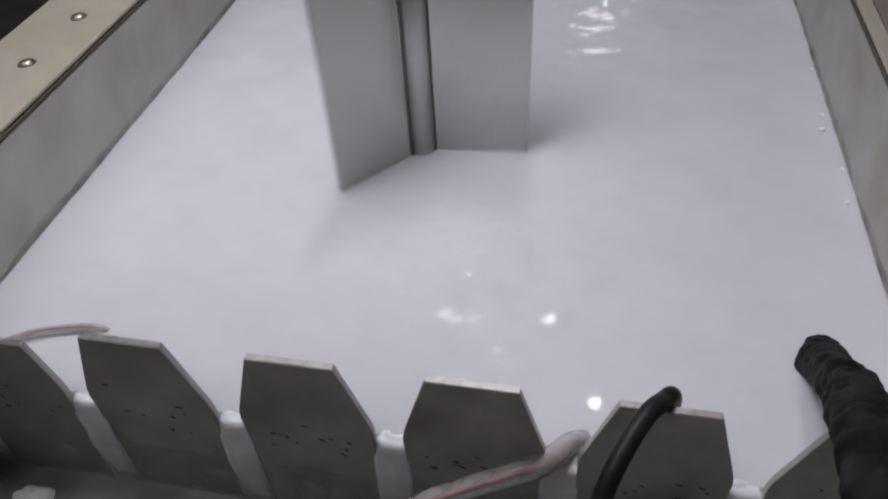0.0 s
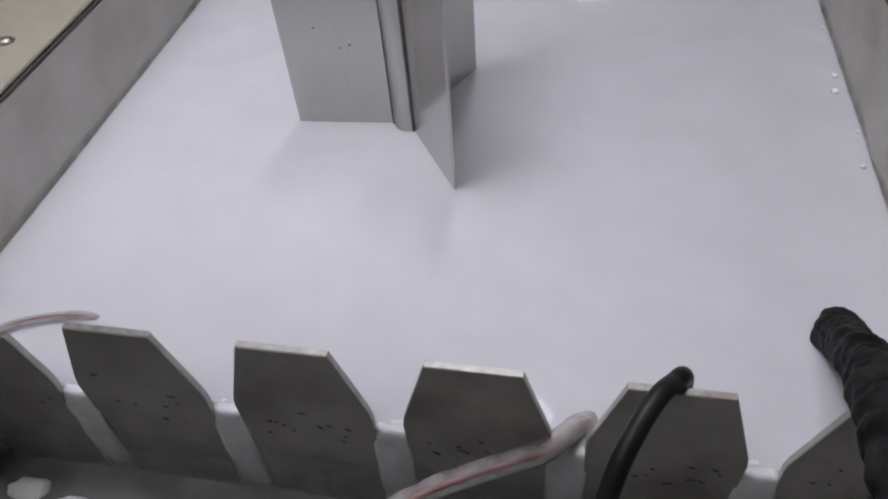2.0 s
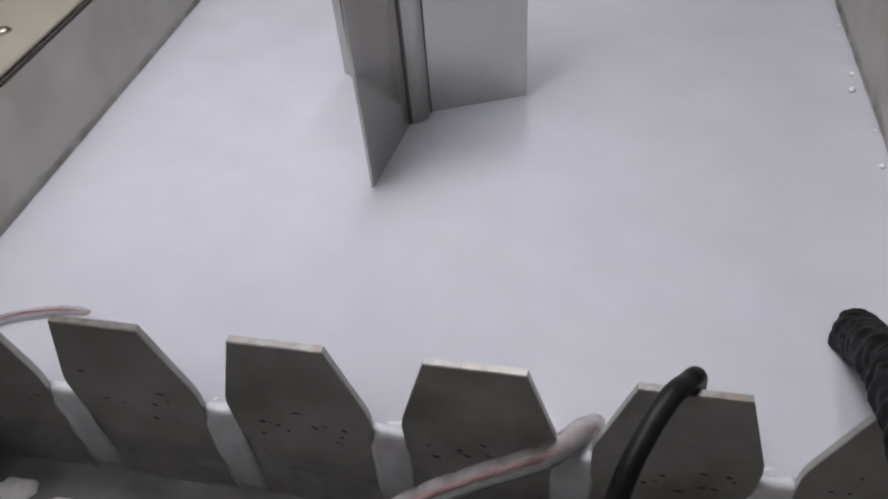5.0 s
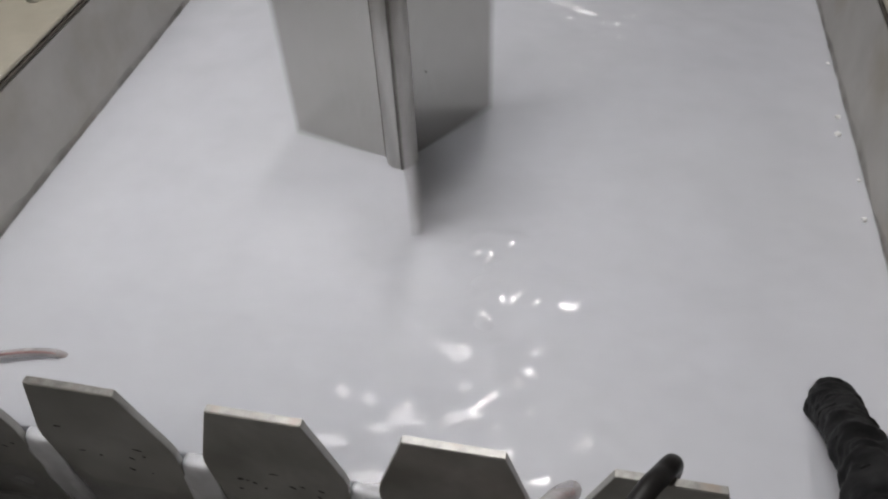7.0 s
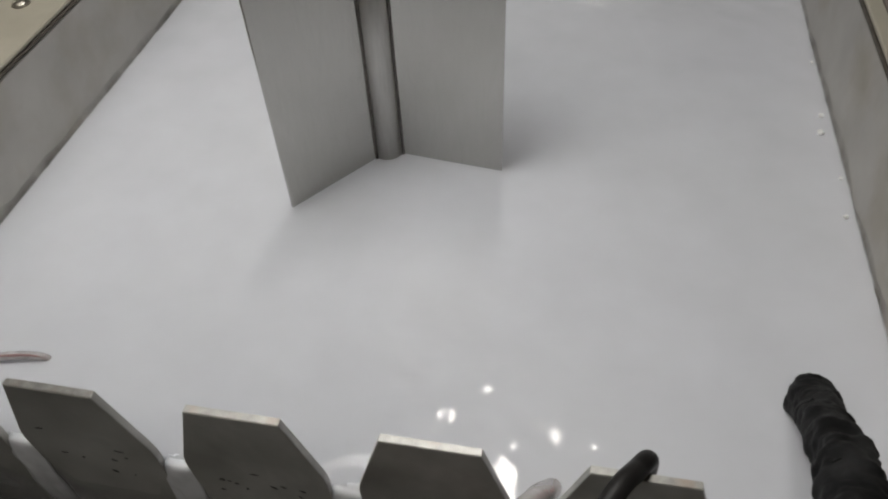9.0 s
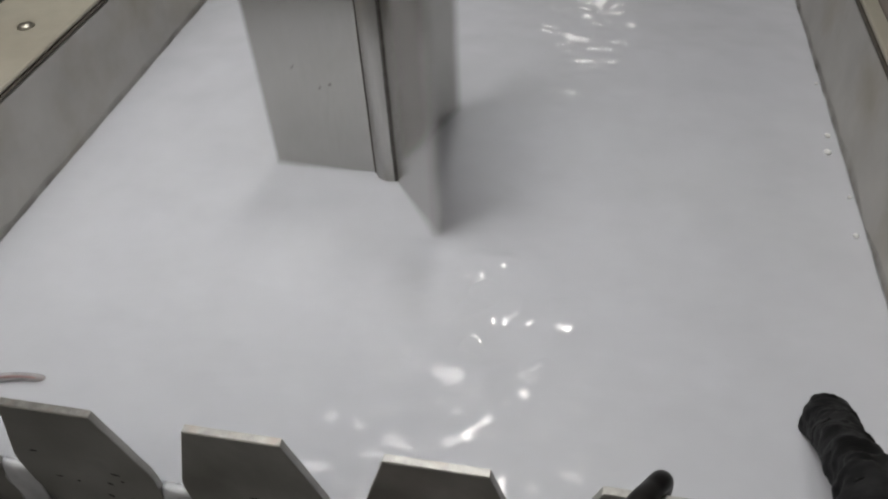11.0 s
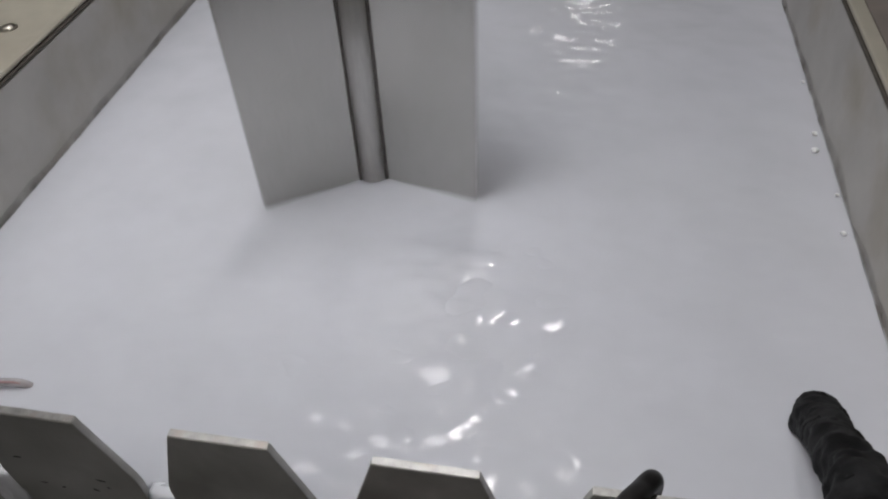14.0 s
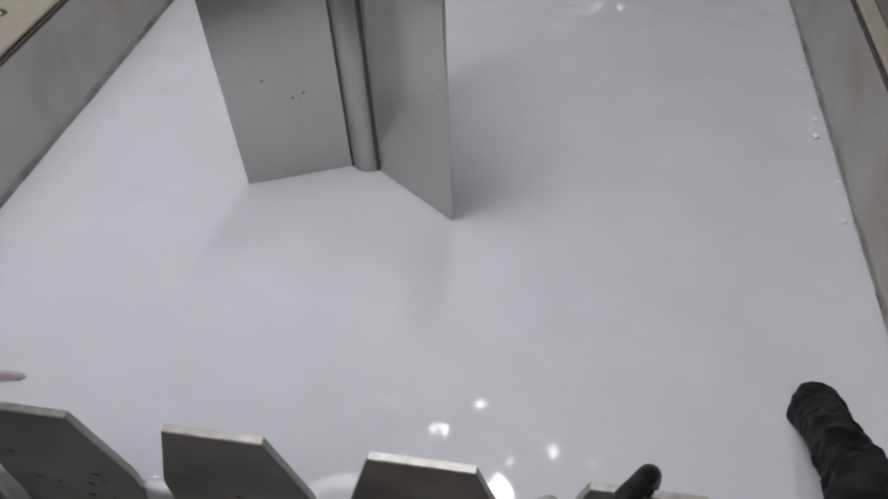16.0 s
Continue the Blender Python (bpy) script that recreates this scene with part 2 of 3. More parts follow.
def flange(name, x, out, width, mat, label, lift):
    """The folded rim on a wall, with a dark strip underneath."""
    rim = tagged(new(name), label, "tank rim", "", "structure")
    a, b = sorted((x - out * 0.0003, x + out * 0.009))
    part("under_strip", box(a, -0.30, TOP + 0.0003, b, Y_END, TOP + 0.0022, 0.0008), RIM_STRIP, rim, "dark strip under the rim")
    a, b = sorted((x + out * 0.0008, x + out * width))
    part("rim_sheet", box(a, -0.30, TOP + 0.0026, b, Y_END, TOP + 0.0026 + lift, 0.0012), mat, rim)
    return rim


side_wall("wall_west", XL, -1, "long grey steel tank wall with a darker waterline")
side_wall("wall_east", XR, 1, "long grey steel tank wall beside the milky bath")
west_rim = flange("trim_west", XL, -1, 0.0635, FLANGE, "beige painted tank rim with small screws", 0.003)
east_rim = flange("trim_east", XR, 1, 0.010, FLANGE, "narrow light metal lip on the tank wall", 0.003)
board = tagged(new("trim_board"), "brown board beside the tank lip", "board", "", "structure")
part("board_sheet", box(XR + 0.0115, -0.30, TOP - 0.004, XR + 0.20, Y_END, TOP + 0.004, 0.001), BROWN, board)
end = tagged(new("wall_north"), "grey steel end wall of the tank", "tank wall", "", "structure")
part("wall_sheet", box(XL - 0.004, Y_END + 0.001, FLOOR_Z, XR + 0.004, Y_END + 0.005, TOP), WALL, end)
end = tagged(new("wall_south"), "steel front wall of the overflow chute", "tank wall", "", "structure")
part("wall_sheet", box(XL - 0.004, -0.305, FLOOR_Z, XR + 0.004, -0.301, -0.03), WALL, end)
base = tagged(new("floor"), "steel tank floor under the liquid", "tank floor", "", "structure")
part("floor_sheet", box(XL - 0.004, -0.305, FLOOR_Z - 0.004, XR + 0.004, Y_END + 0.005, FLOOR_Z), WALL, base)


def screw(x, y, z):
    ob = tagged(new("screw"), "small zinc pan-head screw in the beige rim", "screw", "rim screws")
    ob.matrix_world = pose(x, y, z)
    bm = bmesh.new()
    bmesh.ops.create_uvsphere(bm, u_segments=16, v_segments=10, radius=0.0044)
    for v in bm.verts:
        v.co.z = max(v.co.z, -0.0006) * 0.55
    part("head", bm, SCREW, ob, smooth=True)
    bm = bmesh.new()
    bmesh.ops.create_cone(bm, cap_ends=True, segments=20, radius1=0.0056, radius2=0.0053, depth=0.0007)
    bmesh.ops.translate(bm, verts=bm.verts[:], vec=(0, 0, 0.0002))
    part("washer", bm, SCREW, ob)
    return ob


for y in (0.124, 0.184, 0.2443):
    screw(-0.1355, y, TOP + 0.0057)

# ---- the milky bath ----
SX, SY = 0.0937, 0.2255           # the agitator's shaft


def smooth(a, b, x):
    x = min(1.0, max(0.0, (x - a) / (b - a)))
    return x * x * (3 - 2 * x)


def liquid_sheet(name, stirred, seed=0.0):
    """The bath's surface, a little wavy; stirred: choppy, and drawn down round the shaft."""
    step = 0.0032
    x0, x1, y0, y1 = XL - 0.0020, XR + 0.0020, 0.0035, Y_END + 0.002
    nx, ny = round((x1 - x0) / step), round((y1 - y0) / step)
    verts = []
    for j in range(ny + 1):
        y = y0 + (y1 - y0) * j / ny
        for i in range(nx + 1):
            x = x0 + (x1 - x0) * i / nx
            z = 0.0004 * noise.noise(Vector((x * 14, y * 14, 3)))
            if not stirred:
                p = Vector((x * 44 + 5, y * 58, 1.3))
                z += 0.0009 * (0.12 + math.exp(-((x - 0.20) / 0.07) ** 2 - ((y - 0.05) / 0.06) ** 2) + 0.7 * smooth(0.33, 0.36, x) + 1.4 * smooth(0.36, 0.44, y) * smooth(0.10, 0.20, x)) * (noise.noise(p) + 0.5 * noise.noise(p * 2.3))
            else:
                dx, dy = x - SX, y - SY
                r = math.hypot(dx, dy)
                # chop is strongest between the agitator and the weir, and behind it
                much = 0.18 + 0.92 * math.exp(-((x - 0.16) / 0.10) ** 2 - ((y - 0.115) / 0.080) ** 2) + 0.15 * math.exp(-((x - 0.24) / 0.10) ** 2 - ((y - 0.43) / 0.09) ** 2)
                a = math.atan2(dy, dx)
                p = Vector((x * 40 + seed, y * 62, 7.1 + seed))
                q = Vector((r * 95, a * 3.2, 2.0 + seed))
                h = noise.noise(p) + 0.55 * noise.noise(p * 2.2 + Vector((9, 4, 1))) + 0.35 * noise.noise(q)
                z += 0.0023 * much * h * smooth(0.02, 0.11, r) - 0.0080 * math.exp(-(r / 0.060) ** 2)
            verts.append((x, y, z))
    w = nx + 1
    faces = [(j * w + i, j * w + i + 1, (j + 1) * w + i + 1, (j + 1) * w + i) for j in range(ny) for i in range(nx)]
    me = bpy.data.meshes.new(name)
    me.from_pydata(verts, [], faces)
    me.materials.append(SURFACE)
    for p in me.polygons:
        p.use_smooth = True
    return me


def under_layers(water, depths):
    """Cloudier liquid under a surface, through which dipped things fade from sight."""
    me = water.data.copy()
    me.materials[0] = CLOUD
    for depth in depths:
        layer = new("cloudy_layer", me)
        layer.parent = water
        layer.location = (0, 0, -depth)


def waterline(name, x, out, seed):
    """An uneven dark band along a wall just over the liquid."""
    bm = bmesh.new()
    low, high = [], []
    n = 220
    for i in range(n + 1):
        y = 0.006 + (Y_END - 0.012) * i / n
        h = 0.0055 + 0.0060 * noise.noise(Vector((y * 22, seed, 0))) + 0.0012 * noise.noise(Vector((y * 90, seed, 3)))
        low.append(bm.verts.new((x - out * 0.0011, y, -0.004)))
        high.append(bm.verts.new((x - out * 0.0003, y, max(0.0008, h))))
    for i in range(n):
        bm.faces.new((low[i], low[i + 1], high[i + 1], high[i]))
    bmesh.ops.recalc_face_normals(bm, faces=bm.faces[:])
    return tagged(part(name, bm, DARK_BAND, None, "", True), "dark uneven band along the tank waterline", "stain", "", "structure")


waterline("trim_waterline_west", XL, -1, 1.0)
waterline("trim_waterline_east", XR, 1, 6.0)
calm = tagged(new("water_calm", liquid_sheet("calm_liquid", False)), "opaque white milky liquid with a smooth glossy surface", "liquid", "", "structure")
stirred = tagged(new("water_stirred", liquid_sheet("stirred_liquid", True)), "white milky liquid, choppy and drawn down round the agitator", "liquid", "", "structure")
under_layers(calm, (0.0018, 0.0045, 0.0085))
under_layers(stirred, (0.0018,))
stirred_too = tagged(new("water_chop", liquid_sheet("choppy_liquid", True, 4.6)), "choppy white milky liquid round the running agitator", "liquid", "", "structure")
under_layers(stirred_too, (0.0018,))
bm = bmesh.new()
bmesh.ops.create_grid(bm, x_segments=2, y_segments=2, size=0.5)
for v in bm.verts:
    v.co = Vector(((XL + XR) / 2 + v.co.x * (XR - XL), 0.0062 + (v.co.y + 0.5) * (Y_END - 0.0062), -0.019))
bath = tagged(part("water_bath", bm, DEPTH), "opaque white milky liquid filling the steel tank", "liquid", "", "structure")


# ---- the toothed weir ----
PITCH, TOOTH_W, CHAMFER, TOOTH_H, SHOULDER = 0.075, 0.0376, 0.0122, 0.0514, 0.0420


def speck(parent, r, cx, y, cz, out, turn=None):
    """One dried drip on an upright face; out: -1 or 1, along y."""
    w, h, lean = r.uniform(0.0007, 0.0024), r.uniform(0.0004, 0.0010), r.uniform(-0.7, 0.1)
    if turn:
        w, h = 0.0007, 0.0006
    bm = bmesh.new()
    ring = []
    for q in range(7):
        a = 2 * math.pi * q / 7
        u, v = w * math.cos(a) * r.uniform(0.7, 1.2), h * math.sin(a) * r.uniform(0.7, 1.2)
        ring.append(bm.verts.new((cx + u * math.cos(lean) - v * math.sin(lean), y, cz + u * math.sin(lean) + v * math.cos(lean))))
    top = bm.verts.new((cx, y + out * 0.0003, cz))
    for q in range(7):
        bm.faces.new((ring[q], ring[(q + 1) % 7], top))
    if turn:
        bmesh.ops.transform(bm, matrix=turn, verts=bm.verts[:])
    bmesh.ops.recalc_face_normals(bm, faces=bm.faces[:])
    return part("speck", bm, SPECK, parent)


weir = tagged(new("toothed_weir"), "dull steel weir plate with tall chamfered teeth", "weir")
rng = random.Random(4)
for i in range(-1, 5):
    x0 = i * PITCH
    x1 = x0 + TOOTH_W
    zs = TOOTH_H - SHOULDER
    top = TOOTH_H
    if i == -1:
        top, x1e = 0.0400, x1 + 0.0045
    else:
        x1e = x1
    outline = [(x0, top), (x1e, top), (x1 + CHAMFER * 0.93, zs + 0.004), (x1 + CHAMFER, zs - 0.002), (x1 + CHAMFER - 0.002, -0.05),
               (x1 + CHAMFER - 0.002, FLOOR_Z), (x0 - CHAMFER + 0.002, FLOOR_Z), (x0 - CHAMFER + 0.002, -0.05), (x0 - CHAMFER, zs - 0.002), (x0 - CHAMFER * 0.93, zs + 0.004)]
    tooth = part("tooth", extrude_outline(outline, -0.0014, 0.0020, 0.0004), TOOTH, weir)
    # bare cut edge along the top and the two slopes
    bm = extrude_outline([(x0 + 0.0004, top - 0.0006), (x1e - 0.0004, top - 0.0006), (x1e - 0.0002, top + 0.00035), (x0 + 0.0002, top + 0.00035)], -0.0011, 0.0018)
    part("cut_edge", bm, EDGE, tooth, "bare metal cut edge")
    # dried residue specks on the near face
    for k in range(rng.randint(6, 12)):
        speck(tooth, rng, rng.uniform(x0 - 0.002, x1 + 0.006), -0.0016, -0.004 + 0.007 * rng.gauss(0, 1), -1)
    # wet grey film low on the near face, with an uneven upper edge
    bm = bmesh.new()
    xa, xb = x0 - CHAMFER + 0.0024, x1 + CHAMFER - 0.0024
    cols = []
    for c in range(25):
        x = xa + (xb - xa) * c / 24
        lip = -0.029 + 0.0035 * noise.noise(Vector((x * 60, i, 5))) + 0.018 * (1 - smooth(0, 0.010, min(x - xa, xb - x)))
        cols.append([bm.verts.new((x, -0.0021 - 0.0006 * d / 6, lip + (-0.072 - lip) * (d / 6) ** 1.2)) for d in range(7)])
    for a, b in zip(cols, cols[1:]):
        for d in range(6):
            bm.faces.new((a[d], b[d], b[d + 1], a[d + 1]))
    bmesh.ops.recalc_face_normals(bm, faces=bm.faces[:])
    part("wet_film", bm, WET, tooth, "thin grey film of liquid on the steel", smooth=True)
for x0, x1 in ((XL + 0.0005, -PITCH - CHAMFER - 0.012), (4 * PITCH + TOOTH_W + CHAMFER + 0.011, XR - 0.0005)):
    if x1 - x0 > 0.004:
        part("end_strip", box(x0, 0.0, FLOOR_Z, x1, 0.003, TOOTH_H - SHOULDER, 0.0004), TOOTH, weir)
part("sill", box(XL + 0.0005, 0.0035, FLOOR_Z, XR - 0.0005, 0.006, -0.045, 0.0006), TOOTH, weir)


def slot_film(i):
    """The thin grey curtain behind the falling sheet, filling the slot."""
    xm = i * PITCH + TOOTH_W + (PITCH - TOOTH_W) / 2
    bm = bmesh.new()
    rows = []
    for j in range(13):
        z = -0.0045 - 0.090 * j / 12
        rows.append([bm.verts.new((xm + u * 0.0084, 0.0012 + 0.0008 * noise.noise(Vector((u * 2, z * 90, i))), z)) for u in (-1, -0.5, 0, 0.5, 1)])
    for a, b in zip(rows, rows[1:]):
        for k in range(4):
            bm.faces.new((a[k], b[k], b[k + 1], a[k + 1]))
    bmesh.ops.recalc_face_normals(bm, faces=bm.faces[:])
    bmesh.ops.solidify(bm, geom=bm.faces[:], thickness=0.0006)
    return part("slot_film", bm, CURTAIN, weir, "thin grey film of liquid in the slot", smooth=True)


def overflow(i, name, mat, first, last, label):
    """The milky sheet that slips through one slot and falls on the near side."""
    xm = i * PITCH + TOOTH_W + (PITCH - TOOTH_W) / 2
    line = spline([(0, 0.0080, -0.0004), (0, 0.0034, -0.0003), (0, -0.0004, -0.0022), (0, -0.0020, -0.0115), (0, -0.0028, -0.027), (0, -0.0034, -0.046), (0, -0.0038, -0.072)], 5)
    bm = bmesh.new()
    rows = []
    n = 9
    for j, p in enumerate(line):
        if not first <= j <= last:
            continue
        s = j / (len(line) - 1)
        half = 0.0064 + 0.0021 * min(1.0, max(0.0, s - 0.15) / 0.4)
        row = []
        for k in range(n):
            u = -1 + 2 * k / (n - 1)
            chop = 0.0018 * noise.noise(Vector((xm * 170 + u * 1.3, p.y * 330, i * 2.7))) * math.exp(-((s - 0.12) / 0.10) ** 2)
            wob = 0.0012 * noise.noise(Vector((xm * 40 + u * 2, p.z * 60, i)))
            row.append(bm.verts.new((xm + u * half + wob * s, p.y + (0.0012 * u * u + wob) * s, p.z + chop)))
        rows.append(row)
    for a, b in zip(rows, rows[1:]):
        for k in range(n - 1):
            bm.faces.new((a[k], b[k], b[k + 1], a[k + 1]))
    bmesh.ops.recalc_face_normals(bm, faces=bm.faces[:])
    bmesh.ops.solidify(bm, geom=bm.faces[:], thickness=0.0004)
    return part(name, bm, mat, weir, label, smooth=True)


for i in range(-2, 5):
    if XL + 0.008 < i * PITCH + 0.056 < XR - 0.008:
        slot_film(i)
        overflow(i, "overflow_sheet", FILM, 0, 30, "milky liquid slipping through the slot, thinning as it falls")

# ---- the chute under the camera ----
def pool_mesh():
    verts, faces = [], []
    nx, ny = 60, 36
    for j in range(ny + 1):
        for i in range(nx + 1):
            x = XL + 0.0005 + (XR - XL - 0.001) * i / nx
            y = -0.30 + 0.3015 * j / ny
            verts.append((x, y, -0.068 + 0.003 * noise.noise(Vector((x * 45, y * 45, 2))) + 0.0015 * noise.noise(Vector((x * 120, y * 120, 5)))))
    w = nx + 1
    for j in range(ny):
        for i in range(nx):
            faces.append((j * w + i, j * w + i + 1, (j + 1) * w + i + 1, (j + 1) * w + i))
    me = bpy.data.meshes.new("pool")
    me.from_pydata(verts, [], faces)
    me.materials.append(POOL)
    for p in me.polygons:
        p.use_smooth = True
    return me


tagged(new("water_chute", pool_mesh()), "murky churned liquid in the overflow chute", "liquid", "", "structure")


def foam(x, y, z, sx, sy, seed):
    """A low bubbly patch on the overflow liquid."""
    n, m = 22, 48
    verts, faces = [], []
    for i in range(n + 1):
        for k in range(m):
            d, a = i / n, 2 * math.pi * k / m
            edge = 1 + 0.35 * noise.noise(Vector((math.cos(a) * 1.6, math.sin(a) * 1.6, seed)))
            u, v = d * edge * sx * math.cos(a), d * edge * sy * math.sin(a)
            bubble = abs(noise.noise(Vector((u * 330, v * 330, seed)))) + 0.5 * abs(noise.noise(Vector((u * 700, v * 700, seed))))
            verts.append((u, v, 0.0045 * (1 - d * d) ** 0.5 * (0.8 + 0.3 * bubble) - 0.0012 * d))
    for i in range(n):
        for k in range(m):
            a, b = i * m + k, i * m + (k + 1) % m
            faces.append((a, a + m, b + m, b))
    me = bpy.data.meshes.new("foam")
    me.from_pydata(verts, [], faces)
    me.materials.append(FOAM_GLINT)
    for p in me.polygons:
        p.use_smooth = True
    ob = new("foam", me)
    ob.matrix_world = pose(x, y, z)
    return tagged(ob, "patch of white foam on the overflow liquid", "foam", "foam patches", "stuff")


foam(-0.064, -0.021, -0.0675, 0.012, 0.007, 1)
foam(-0.034, -0.024, -0.0680, 0.012, 0.003, 2)

def glint_bead(x, y, size, seed):
    """A small white bead by the tank wall; its colour stands in for a droplet's glint."""
    bm = bmesh.new()
    bmesh.ops.create_icosphere(bm, subdivisions=3, radius=size)
    for v in bm.verts:
        v.co *= 1 + 0.3 * noise.noise(v.co / size * 1.4 + Vector((seed, 0, 0)))
        v.co.z *= 0.55
    ob = part("glint_bead", bm, FOAM_GLINT, None, "", True)
    ob.matrix_world = pose(x, y, 0.0006)
    return tagged(ob, "small white bead standing for a droplet's glint", "froth", "froth clots along the wall")


# glints on droplets along the east waterline, painted as white beads
for k, (y, size) in enumerate(((0.345, 0.0012), (0.286, 0.0019), (0.269, 0.0022), (0.228, 0.0012), (0.196, 0.0016))):
    glint_bead(XR - 0.0035 - 0.0025 * (k % 3), y, size, k * 3.1)

# ---- cables ----
def black_cable():
    ob = tagged(new("cable"), "black rubber cable hooked over a weir tooth", "cable")
    part("sheath", tube([(0.2465, 0.0125, -0.04), (0.2462, 0.0115, 0.02), (0.2450, 0.0085, 0.0480), (0.2400, 0.0005, 0.0552), (0.2345, -0.008, 0.0593), (0.2277, -0.020, 0.0565), (0.2207, -0.035, 0.0456), (0.214, -0.055, 0.010), (0.210, -0.075, -0.090)], 0.0037, 18, 10), RUBBER, ob, smooth=True)
    return ob


def sleeved_wire(name, points, radius, label):
    ob = tagged(new(name), label, "wire")
    red_points = [(x, y - 0.40 * radius, z + 0.60 * radius) for x, y, z in points]
    part("sleeve", tube(points, radius, 14, 10, radius * 0.07, 3.0, 90), SLEEVE, ob, "cloudy plastic sleeve", smooth=True)
    part("conductor", tube(red_points, radius * 0.36, 10, 10), RED, ob, "faded red wire", smooth=True)
    if radius > 0.004:
        grey_points = [(x + 0.1 * radius, y - 0.68 * radius, z + 0.02 * radius) for x, y, z in points]
        part("conductor", tube(grey_points, radius * 0.38, 10, 10), GREY_WIRE, ob, "greenish grey wire", smooth=True)
    return ob


black_cable()
sleeved_wire("sleeved_wire", [(0.2260, 0.034, -0.0220), (0.2178, 0.022, -0.0085), (0.2092, 0.0110, 0.0025), (0.1984, -0.0035, 0.0072), (0.1850, -0.0100, 0.0052), (0.1669, -0.0165, 0.0003), (0.1499, -0.0235, -0.0055), (0.130, -0.034, -0.020), (0.10, -0.055, -0.090)],
             0.0049, "red wire in a cloudy plastic sleeve passing through the weir")
sleeved_wire("sleeved_wire", [(-0.026, 0.0435, -0.006), (-0.034, 0.042, 0.0015), (-0.049, 0.0387, 0.003), (-0.0648, 0.0329, 0.003), (-0.0777, 0.0238, 0.003), (-0.091, 0.010, 0.004), (-0.094, -0.004, 0.001), (-0.094, -0.025, -0.028), (-0.090, -0.06, -0.090)],
             0.0021, "thin pinkish sleeved wire lying on the milky liquid")


def wrinkle(bm, depth, freq):
    bm.normal_update()
    for v in bm.verts:
        v.co += v.normal * depth * noise.noise(Vector((v.co.x, v.co.y * 0.8, v.co.z * 0.8)) * freq)


def taped_rod():
    ob = tagged(new("taped_cable_bundle"), "thick black tape-wrapped bundle dipping into the liquid", "cable bundle")
    path = [(0.3275, 0.104, -0.040), (0.3245, 0.0870, -0.0150), (0.3200, 0.067, 0.0080), (0.3138, 0.0370, 0.034), (0.3062, 0.002, 0.0630), (0.2955, -0.046, 0.086), (0.289, -0.10, 0.098), (0.286, -0.20, 0.085), (0.285, -0.285, 0.0), (0.285, -0.287, -0.090)]
    body = tube(path[2:], 0.0093, 44, 40, 0.0028, 5.0, 50, lambda s: 0.9 + 0.16 * min(1.0, s * 7) + 0.04 * math.sin(s * 37))
    wrinkle(body, 0.0015, 170)
    wrinkle(body, 0.0007, 520)
    part("wrapping", body, TAPE, ob, smooth=True)
    tip = tube(path[:3] + [tuple(a * 0.6 + b * 0.4 for a, b in zip(path[2], path[3]))], 0.0099, 44, 26, 0.0026, 2.0, 60, lambda s: 0.86 + 0.24 * math.sin(math.pi * min(1.0, s * 0.95)) ** 0.5)
    wrinkle(tip, 0.0015, 170)
    wrinkle(tip, 0.0007, 520)
    part("wrapped_tip", tip, TAPE, ob, "bulging taped tip wet with liquid", smooth=True)
    # loose ends of the tape standing off the bundle
    rnd = random.Random(8)
    for u, side in ((0.045, 2.6), (0.075, 0.4), (0.10, 3.3), (0.145, 2.9), (0.19, 0.2), (0.235, 3.6), (0.28, 0.9)):
        line = spline(path[2:], 40)
        i = int(u * (len(line) - 1))
        p, way = line[i], (line[i + 1] - line[i]).normalized()
        across = way.cross(Vector((0, 0, 1))).normalized()
        up = across.cross(way)
        flap = bmesh.new()
        rows = []
        for a in range(7):
            ang = side + (a / 6 - 0.5) * 1.1
            out = across * math.cos(ang) + up * math.sin(ang)
            rows.append([flap.verts.new(p + out * (0.0084 + 0.0018 * b / 4 * rnd.uniform(0.5, 1.3)) + way * (0.0045 * (b / 4 - 0.5) + rnd.uniform(-0.0007, 0.0007))) for b in range(5)])
        for c, d in zip(rows, rows[1:]):
            for b in range(4):
                flap.faces.new((c[b], c[b + 1], d[b + 1], d[b]))
        bmesh.ops.recalc_face_normals(flap, faces=flap.faces[:])
        bmesh.ops.solidify(flap, geom=flap.faces[:], thickness=0.0005)
        part("tape_end", flap, TAPE, ob, smooth=True)
    return ob


taped_rod()

# ---- the agitator ----
BLADE, SHAFT_R, BLADE_TOP = 0.0712, 0.0096, 0.19
paddle = tagged(new("agitator"), "three-bladed brushed steel agitator on a round shaft, stirring the liquid", "agitator")
paddle.matrix_world = pose(SX, SY, 0)
bm = bmesh.new()
bmesh.ops.create_cone(bm, cap_ends=True, segments=40, radius1=SHAFT_R, radius2=SHAFT_R, depth=0.32)
bmesh.ops.translate(bm, verts=bm.verts[:], vec=(0, 0, 0.08))
part("shaft", bm, PIPE, paddle, "round steel pipe shaft", smooth=True)
for k in range(3):
    a = k * 120
    turn = pose(0, 0, 0, 0, 0, a)
    bm = box(SHAFT_R - 0.0006, -0.0009, -0.075, BLADE, 0.0009, BLADE_TOP, 0.0003, 1)
    bmesh.ops.transform(bm, matrix=turn, verts=bm.verts[:])
    blade = part("blade", bm, STEEL, paddle)
    for s in (-1, 1):
        bm = tube([(SHAFT_R + 0.0001, s * 0.0012, -0.07), (SHAFT_R + 0.0001, s * 0.0012, 0.05), (SHAFT_R + 0.0001, s * 0.0012, BLADE_TOP)], 0.0010, 8, 12, 0.0002, k + s, 300)
        bmesh.ops.transform(bm, matrix=turn, verts=bm.verts[:])
        part("weld_seam", bm, WELD, blade, "dark weld seam")

